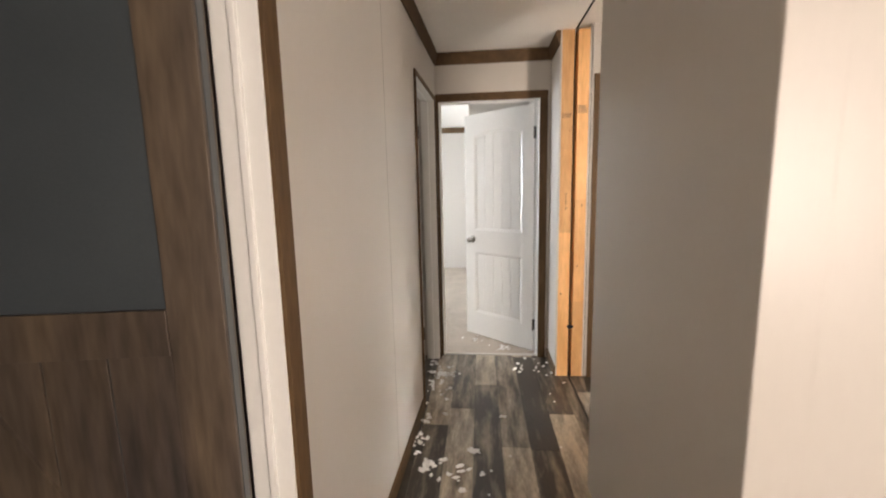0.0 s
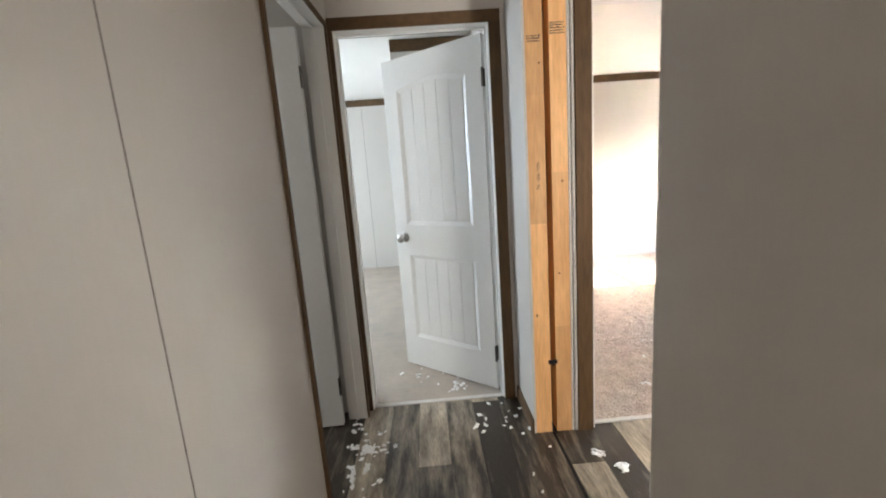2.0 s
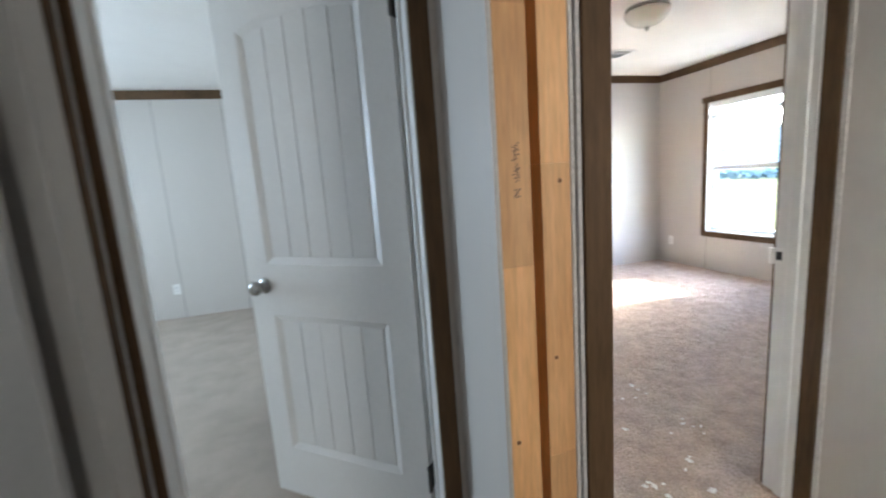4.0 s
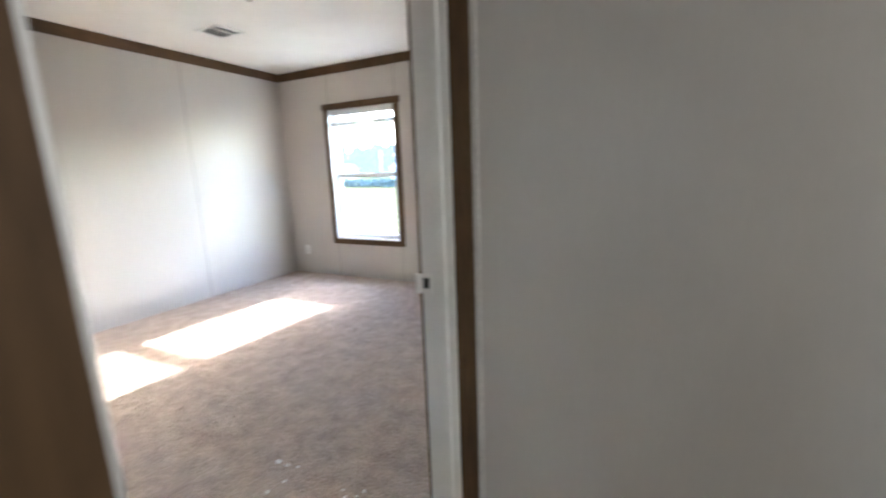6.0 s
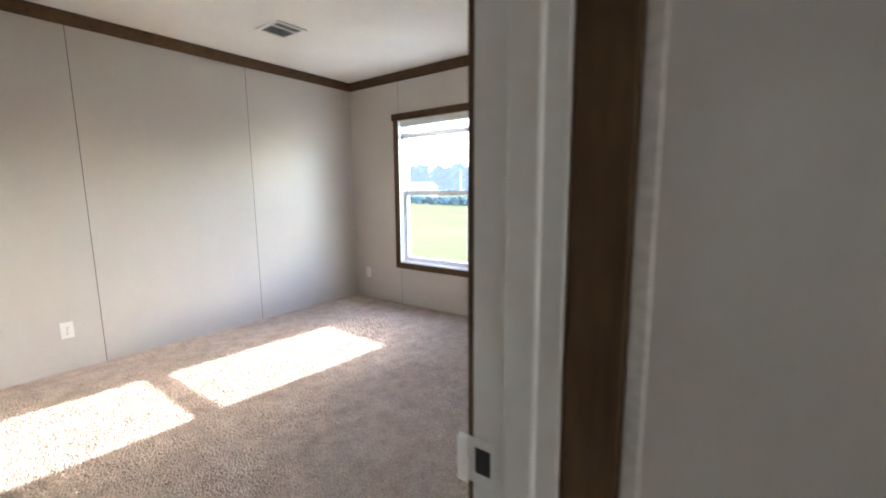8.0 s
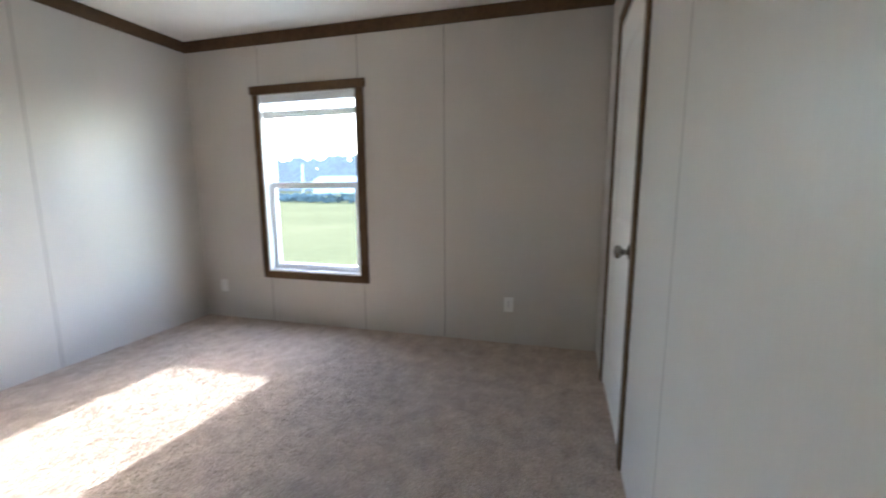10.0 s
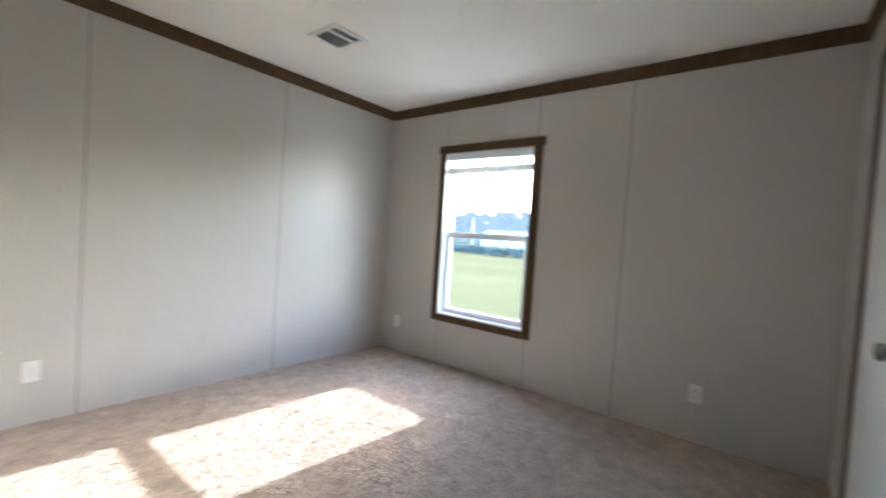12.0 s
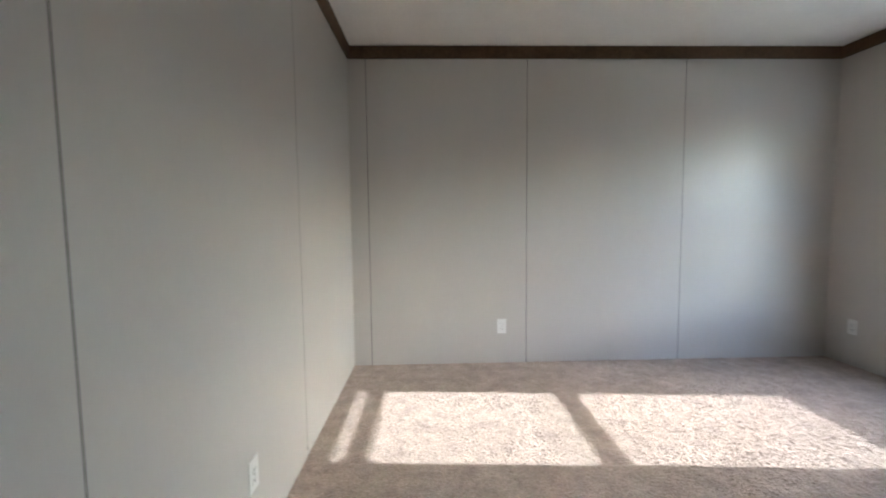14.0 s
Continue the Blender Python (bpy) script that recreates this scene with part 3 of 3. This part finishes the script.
for n, b in (("jamb", (Y0, Y0 + 0.012, Z0, Z1)), ("jamb", (Y1 - 0.012, Y1, Z0, Z1)), ("head", (Y0 + 0.012, Y1 - 0.012, Z1 - 0.012, Z1)), ("sill", (Y0 + 0.012, Y1 - 0.012, Z0, Z0 + 0.012))):
    part(n, boxes((XW - 0.002, XW + 0.152, *b), bevel=0.001), VINYL, w, "white window lining")
def sash(x0, x1, za, zb, side, top, bottom):
    f = part("sash", boxes((x0, x1, Y0 + 0.030, Y0 + 0.030 + side, za, zb), (x0, x1, Y1 - 0.030 - side, Y1 - 0.030, za, zb),
                           (x0, x1, Y0 + 0.030 + side, Y1 - 0.030 - side, zb - top, zb), (x0, x1, Y0 + 0.030 + side, Y1 - 0.030 - side, za, za + bottom), bevel=0.003), VINYL, w, "white vinyl sash")
    xm = (x0 + x1) / 2
    g = part("pane", boxes((xm - 0.002, xm + 0.002, Y0 + 0.035 + side - 0.01, Y1 - 0.035 - side + 0.01, za + bottom - 0.005, zb - top + 0.005)), GLASS, f, "clear window pane")
    g.visible_shadow = False
sash(XW + 0.058, XW + 0.088, Z0 + 0.018, 1.226, 0.030, 0.05, 0.045)
sash(XW + 0.092, XW + 0.120, 1.180, Z1 - 0.018, 0.018, 0.035, 0.045)
part("outer_frame", boxes((XW + 0.05, XW + 0.13, Y0 + 0.0125, Y0 + 0.029, Z0 + 0.0125, Z1 - 0.0125), (XW + 0.05, XW + 0.13, Y1 - 0.029, Y1 - 0.0125, Z0 + 0.0125, Z1 - 0.0125),
                          (XW + 0.05, XW + 0.13, Y0 + 0.029, Y1 - 0.029, Z1 - 0.0175, Z1 - 0.0125), (XW + 0.05, XW + 0.13, Y0 + 0.029, Y1 - 0.029, Z0 + 0.0125, Z0 + 0.0175), bevel=0.001), VINYL, w)
part("latch", boxes((XW + 0.046, XW + 0.058, 2.50, 2.60, 1.209, 1.226), bevel=0.003), VINYL, w)

b = thing("mini_blind", pose(0, 0, 0), "white mini blind drawn up to the window head", "blind")
part("headrail", boxes((XW + 0.012, XW + 0.038, Y0 + 0.018, Y1 - 0.018, Z1 - 0.062, Z1 - 0.0125), bevel=0.002), VINYL, b)
for i in range(12):
    part("slat", boxes((XW + 0.013, XW + 0.037, Y0 + 0.02, Y1 - 0.02, 1.772 + 0.0035 * i, 1.7735 + 0.0035 * i)), VINYL, b)
part("bottom_rail", boxes((XW + 0.013, XW + 0.037, Y0 + 0.02, Y1 - 0.02, 1.757, 1.770), bevel=0.002), VINYL, b)
for y in (2.3, 2.82):
    part("cord", lathe(bmesh.new(), [(0.001, 1.77), (0.001, 1.90)], "z", 6, (XW + 0.025, y, 0)), VINYL, b)
part("wand", lathe(bmesh.new(), [(0.004, 1.27), (0.0045, 1.60), (0.003, 1.9)], "z", 8, (XW + 0.009, 2.875, 0)), VINYL, b, "thin white tilt wand")

# ---- ceiling fixtures ----
v = thing("ceiling_vent", pose(2.585, 2.88, H), "white steel ceiling register with two banks of angled louvres", "vent")
part("frame", boxes((-0.125, -0.095, -0.145, 0.145, -0.010, -0.0005), (0.095, 0.125, -0.145, 0.145, -0.010, -0.0005), (-0.095, 0.095, -0.145, -0.11, -0.010, -0.0005),
                    (-0.095, 0.095, 0.11, 0.145, -0.010, -0.0005), (-0.095, 0.095, -0.05, -0.03, -0.010, -0.0005), bevel=0.003), PLASTIC, v)
# flat dark sheet gives the duct's shade by colour; no hollow behind it
part("backing", boxes((-0.095, 0.095, -0.11, -0.05, -0.002, -0.0005), (-0.095, 0.095, -0.03, 0.11, -0.002, -0.0005)), ROOF, v, "dark gray sheet standing in for the shaded duct")
for y0, y1, n, lean in ((-0.026, 0.108, 8, -1), (-0.108, -0.053, 2, -1)):
    for i in range(n):
        y = y0 + (y1 - y0) * (i + 0.5) / n
        part("louvre", prism(bmesh.new(), [(y - 0.0065, -0.0055 + 0.003 * lean), (y + 0.0065, -0.0055 - 0.003 * lean), (y + 0.0065, -0.0067 - 0.003 * lean), (y - 0.0065, -0.0067 + 0.003 * lean)], "x", -0.095, 0.095), PLASTIC, v)
part("lever", boxes((-0.004, 0.004, -0.135, -0.12, -0.020, -0.008), bevel=0.001), PLASTIC, v)
l = thing("ceiling_light", pose(2.0, 1.84, H), "flush ceiling light with a pale alabaster glass bowl", "ceiling light")
part("base_plate", lathe(bmesh.new(), [(0.15, -0.0005), (0.152, -0.018), (0.145, -0.026)], "z", 40), CHROME, l, "nickel rim", True)
part("bowl", lathe(bmesh.new(), [(0.148, -0.024), (0.158, -0.034), (0.152, -0.055), (0.13, -0.085), (0.095, -0.11), (0.05, -0.126), (0.012, -0.131)], "z", 40), FROST, l, "pale alabaster glass bowl", True)
part("finial", lathe(bmesh.new(), [(0.012, -0.131), (0.016, -0.137), (0.010, -0.144), (0.012, -0.152), (0.003, -0.160)], "z", 16), CHROME, l, "nickel finial", True)

# ---- outlets and switch ----
outlet(pose(1.325, YL, 0.29))
outlet(pose(XW, 3.51, 0.29, 0, 0, -90))
outlet(pose(XW, 0.891, 0.302, 0, 0, -90))
outlet(pose(XM, 1.885, 0.29, 0, 0, 90))
outlet(pose(-2.05, 4.2, 0.32))
s = thing("light_switch", pose(XB, -0.834, 1.268, 0, 0, -90), "white toggle light switch on the vestibule wall", "switch")
part("plate", boxes((-0.0355, 0.0355, -0.006, -0.0005, -0.0575, 0.0575), bevel=0.002), PLASTIC, s)
part("bezel", boxes((-0.006, 0.006, -0.0068, -0.0055, -0.013, 0.013), bevel=0.0005), PLASTIC, s)
part("toggle", prism(bmesh.new(), [(-0.006, -0.006), (-0.006, 0.006), (-0.017, 0.009), (-0.018, 0.004)], "x", -0.004, 0.004), PLASTIC, s)
for z in (-0.03, 0.03):
    part("screw", lathe(bmesh.new(), [(0.003, -0.0072), (0.003, -0.0055)], "y", 10, (0, 0, z)), CHROME, s)

# ---- outdoors ----
bm = bmesh.new()
bmesh.ops.create_grid(bm, x_segments=2, y_segments=2, size=3000)
g = part("ground", bm, GRASS)
g.location.z = -0.85
tagged(g, "wide mown lawn round the house, reaching the horizon", "lawn", kind="structure")


def building(x, y, rz, w, dp, h, label, windows):
    b = thing("far_house", pose(x, y, -0.85, 0, 0, rz), label, "house", "far buildings")
    part("wall", boxes((-w / 2, w / 2, -dp / 2, dp / 2, 0, h)), SIDING, b)
    part("roof", prism(bmesh.new(), [(-dp / 2 - 0.4, h), (dp / 2 + 0.4, h), (0, h + 1.6)], "x", -w / 2 - 0.4, w / 2 + 0.4), ROOF, b, "gray shingle roof")
    for i in range(windows):
        u = -w / 2 + w * (i + 0.5) / windows
        part("window", boxes((u - 0.6, u + 0.6, -dp / 2 - 0.05, -dp / 2 + 0.05, 1.0, 2.3)), PANE_DARK, b)


building(98, 52, -88, 18, 8, 2.9, "long low white house across the lawn", 5)
building(102, 22, -92, 16, 8, 3.1, "long low white house across the lawn", 4)
building(97, 84, -80, 14, 7, 2.9, "low white house across the lawn", 3)
building(104, -12, -95, 16, 8, 3.0, "low white house across the lawn", 4)

rng = np.random.default_rng(3)
verts, faces = [], []


def clump(c, r):
    """A small uneven tuft of leaves."""
    n0 = len(verts)
    p = rng.normal(size=(6, 3))
    p /= np.linalg.norm(p, axis=1)[:, None]
    p *= r * rng.uniform(0.5, 1.2, (6, 1))
    verts.extend((c + q).tolist() for q in p)
    for tri in ((0, 1, 2), (2, 3, 4), (4, 5, 0), (1, 3, 5), (0, 2, 4)):
        faces.append(tuple(n0 + k for k in tri))


for k in range(150):
    y = -120 + k * 2.1 + rng.uniform(-1, 1)
    x = 150 + rng.uniform(-14, 14)
    h = 12.0 + 0.35 * math.sin(k * 0.23) + 0.25 * math.sin(k * 0.61 + 1) + rng.uniform(-0.3, 0.4)
    for j in range(230):
        zc = rng.uniform(0.0, 1.0)
        rad = 4.0 * math.sqrt(max(0.02, 1 - zc ** 3)) * math.sqrt(rng.uniform(0, 1))
        a = rng.uniform(0, 2 * math.pi)
        clump(np.array([x + rad * math.cos(a), y + rad * math.sin(a), -0.85 + zc * h]), rng.uniform(0.8, 1.7))
me = bpy.data.meshes.new("tree_line")
me.from_pydata(verts, [], faces)
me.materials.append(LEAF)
tagged(new("tree_line", me), "far dark belt of trees and hedges behind the lawn, with a bluish haze glow", "trees", kind="stuff")
verts, faces = [], []
for k in range(2200):
    y = -20 + k * 0.041
    clump(np.array([45 + 0.25 * (y - 24) + rng.uniform(-0.6, 0.6), y, -0.75 + rng.uniform(0, 0.95)]), rng.uniform(0.25, 0.45))
me = bpy.data.meshes.new("hedge")
me.from_pydata(verts, [], faces)
me.materials.append(HEDGE)
tagged(new("hedge", me), "low dark hedge along the far side of the lawn", "hedge", kind="stuff")
tw = thing("far_tower", pose(100, 68.0, -0.85), "slim pale tower standing before the far trees", "tower", "far buildings")
part("shaft", lathe(bmesh.new(), [(0.25, 0), (0.2, 7.6)], "z", 14), SIDING, tw)
part("cap", lathe(bmesh.new(), [(0.25, 7.6), (0.25, 7.8), (0.06, 8.1)], "z", 14), ROOF, tw, "gray conical cap")

# ---- floors ----
bm = boxes((-3.1, -0.004, -6.1, YE + 0.03, -0.05, -0.004), (0.004, XW, -6.1, 0.04, -0.05, -0.004))
floor = tagged(part("floor", bm, CORE), "gray-brown wood-look vinyl plank floor of the hall", "floor", kind="structure")
tagged(part("floor_joint", boxes((-0.011, 0.003, -6.1, -0.001, -0.05, -0.0030)), BLACK), "black open joint in the floor between the house halves", "joint", kind="structure")


def pile(name, x0, x1, y0, y1, pitch, mat):
    """A carpet as one uneven sheet of tufts."""
    r = np.random.default_rng(8)
    nx, ny = int((x1 - x0) / pitch) + 1, int((y1 - y0) / pitch) + 1
    gx, gy = np.meshgrid(np.linspace(x0, x1, nx), np.linspace(y0, y1, ny), indexing="ij")
    lump = np.kron(r.random((nx // 6 + 2, ny // 6 + 2)), np.ones((6, 6)))[:nx, :ny]
    gz = 0.0048 * r.random((nx, ny)) ** 1.5 + 0.0042 * lump * r.random((nx, ny)) - 0.006
    gx[1:-1] += r.uniform(-0.35, 0.35, (nx - 2, ny)) * pitch
    gy[:, 1:-1] += r.uniform(-0.35, 0.35, (nx, ny - 2)) * pitch
    k = np.arange(nx * ny).reshape(nx, ny)
    quads = np.stack((k[:-1, :-1], k[1:, :-1], k[1:, 1:], k[:-1, 1:]), -1).reshape(-1, 4)
    me = bpy.data.meshes.new(name)
    me.from_pydata(np.stack((gx, gy, gz), -1).reshape(-1, 3), [], quads)
    me.materials.append(mat)
    return new(name, me)


tagged(part("subfloor", boxes((0.0, XW, 0.04, YL, -0.05, -0.01)), CORE), "plain board under the bedroom carpet", "floor", kind="structure")
tagged(pile("floor_bedroom", 0.02, XW, 0.045, YL, 0.0062, CARPET), "beige cut-pile bedroom carpet", "carpet", kind="structure")
tagged(part("floor_end_room", boxes((-4.1, -0.1, YE + 0.03, 4.2, -0.05, 0.0)), CARPET2), "pale beige carpet of the end room", "carpet", kind="structure")

# foam crumbs on the floor
crumbs = []
for k in range(7):
    bm = bmesh.new()
    bmesh.ops.create_icosphere(bm, subdivisions=3, radius=0.85)
    for vtx in bm.verts:
        f = 1 + 0.9 * noise.noise(vtx.co * 1.9 + Vector((k * 7.1, 0, 0))) + 1.1 * noise.noise(vtx.co * 5.2 + Vector((0, k * 3.3, 0)))
        f += 0.55 * noise.noise(vtx.co * 11.0 + Vector((k * 2.7, k, 0)))
        vtx.co = Vector((vtx.co.x * f * (1 + 0.45 * (k % 4)), vtx.co.y * f, max(-0.3, vtx.co.z * f * 0.75)))
    crumbs.append(mesh_of("foam_crumb", bm, FOAM))


def crumb(x, y, r, z=0.0):
    ob = new("foam_crumb", random.choice(crumbs))
    ob.matrix_basis = pose(x, y, z + 0.3 * r, 0, 0, random.uniform(0, 360)) @ Matrix.Diagonal((r, r, r, 1))
    tagged(ob, "small torn crumb of white insulation foam on the floor", "foam crumb", "foam crumbs")


random.seed(11)
for x, y, n, sx, sy, r in ((-0.95, 0.0, 40, 0.045, 0.035, 0.008), (-0.96, -0.17, 5, 0.03, 0.04, 0.010), (-1.0, 0.19, 8, 0.025, 0.03, 0.010), (-0.88, 0.0, 8, 0.03, 0.08, 0.008),
                           (-0.97, -0.80, 16, 0.025, 0.10, 0.010), (-0.90, -1.02, 14, 0.025, 0.05, 0.011), (-0.76, -1.10, 8, 0.025, 0.04, 0.010), (-0.69, -0.92, 4, 0.015, 0.015, 0.010), (-0.94, -0.38, 14, 0.05, 0.12, 0.009),
                           (-0.54, -0.57, 2, 0.02, 0.02, 0.011), (-0.9, -1.35, 10, 0.06, 0.15, 0.011), (-0.24, 0.15, 18, 0.09, 0.10, 0.008), (-0.40, 0.54, 20, 0.10, 0.05, 0.009), (-0.70, 0.76, 7, 0.10, 0.08, 0.007),
                           (-0.15, -0.75, 7, 0.15, 0.3, 0.009), (0.58, -0.04, 5, 0.03, 0.012, 0.016), (0.21, -0.29, 3, 0.015, 0.02, 0.014), (0.13, -0.18, 2, 0.01, 0.01, 0.012), (0.70, 0.27, 3, 0.03, 0.03, 0.010),
                           (0.74, 0.36, 4, 0.04, 0.03, 0.008), (0.90, 0.39, 4, 0.04, 0.05, 0.009), (1.10, 0.95, 6, 0.09, 0.04, 0.006), (0.95, 0.75, 6, 0.15, 0.15, 0.006), (1.17, 0.5, 3, 0.03, 0.08, 0.008), (-0.4, -1.2, 7, 0.2, 0.2, 0.009)):
    for k in range(n):
        px, py = random.gauss(x, sx), random.gauss(y, sy)
        crumb(max(-1.04, px) if y < 0.3 else px, py, r * random.uniform(0.4, 1.3), 0.001)

# planks
PW, PLEN = 0.152, 1.22
me_plank = mesh_of("plank", boxes((0.0006, PW - 0.0006, 0.0006, PLEN - 0.0006, -0.004, 0.0), bevel=0.0008), PLANK)
random.seed(21)


def lay(u0, u1, y0, y1, first):
    k = 0
    u = first
    while u < u1:
        yy = y0 - random.uniform(0, PLEN)
        while yy < y1:
            a, b, c0, c1 = max(u, u0), min(u + PW, u1), max(yy, y0), min(yy + PLEN, y1)
            if b - a > 0.01 and c1 - c0 > 0.01:
                full = b - a > PW - 1e-6 and c1 - c0 > PLEN - 1e-6
                if full:
                    ob = new("plank", me_plank)
                    ob.location = (u, yy, 0)
                else:
                    ob = new("plank", mesh_of("plank", boxes((a + 0.0006, b - 0.0006, c0 + 0.0006, c1 - 0.0006, -0.004, 0.0)), PLANK))
                ob.parent = floor
            yy += PLEN
        u += PW


lay(XL - 0.1, -0.0115, -6.0, YE + 0.03, -0.53 - 5 * PW)
lay(0.004, XB, -1.17, 0.04, 0.004)
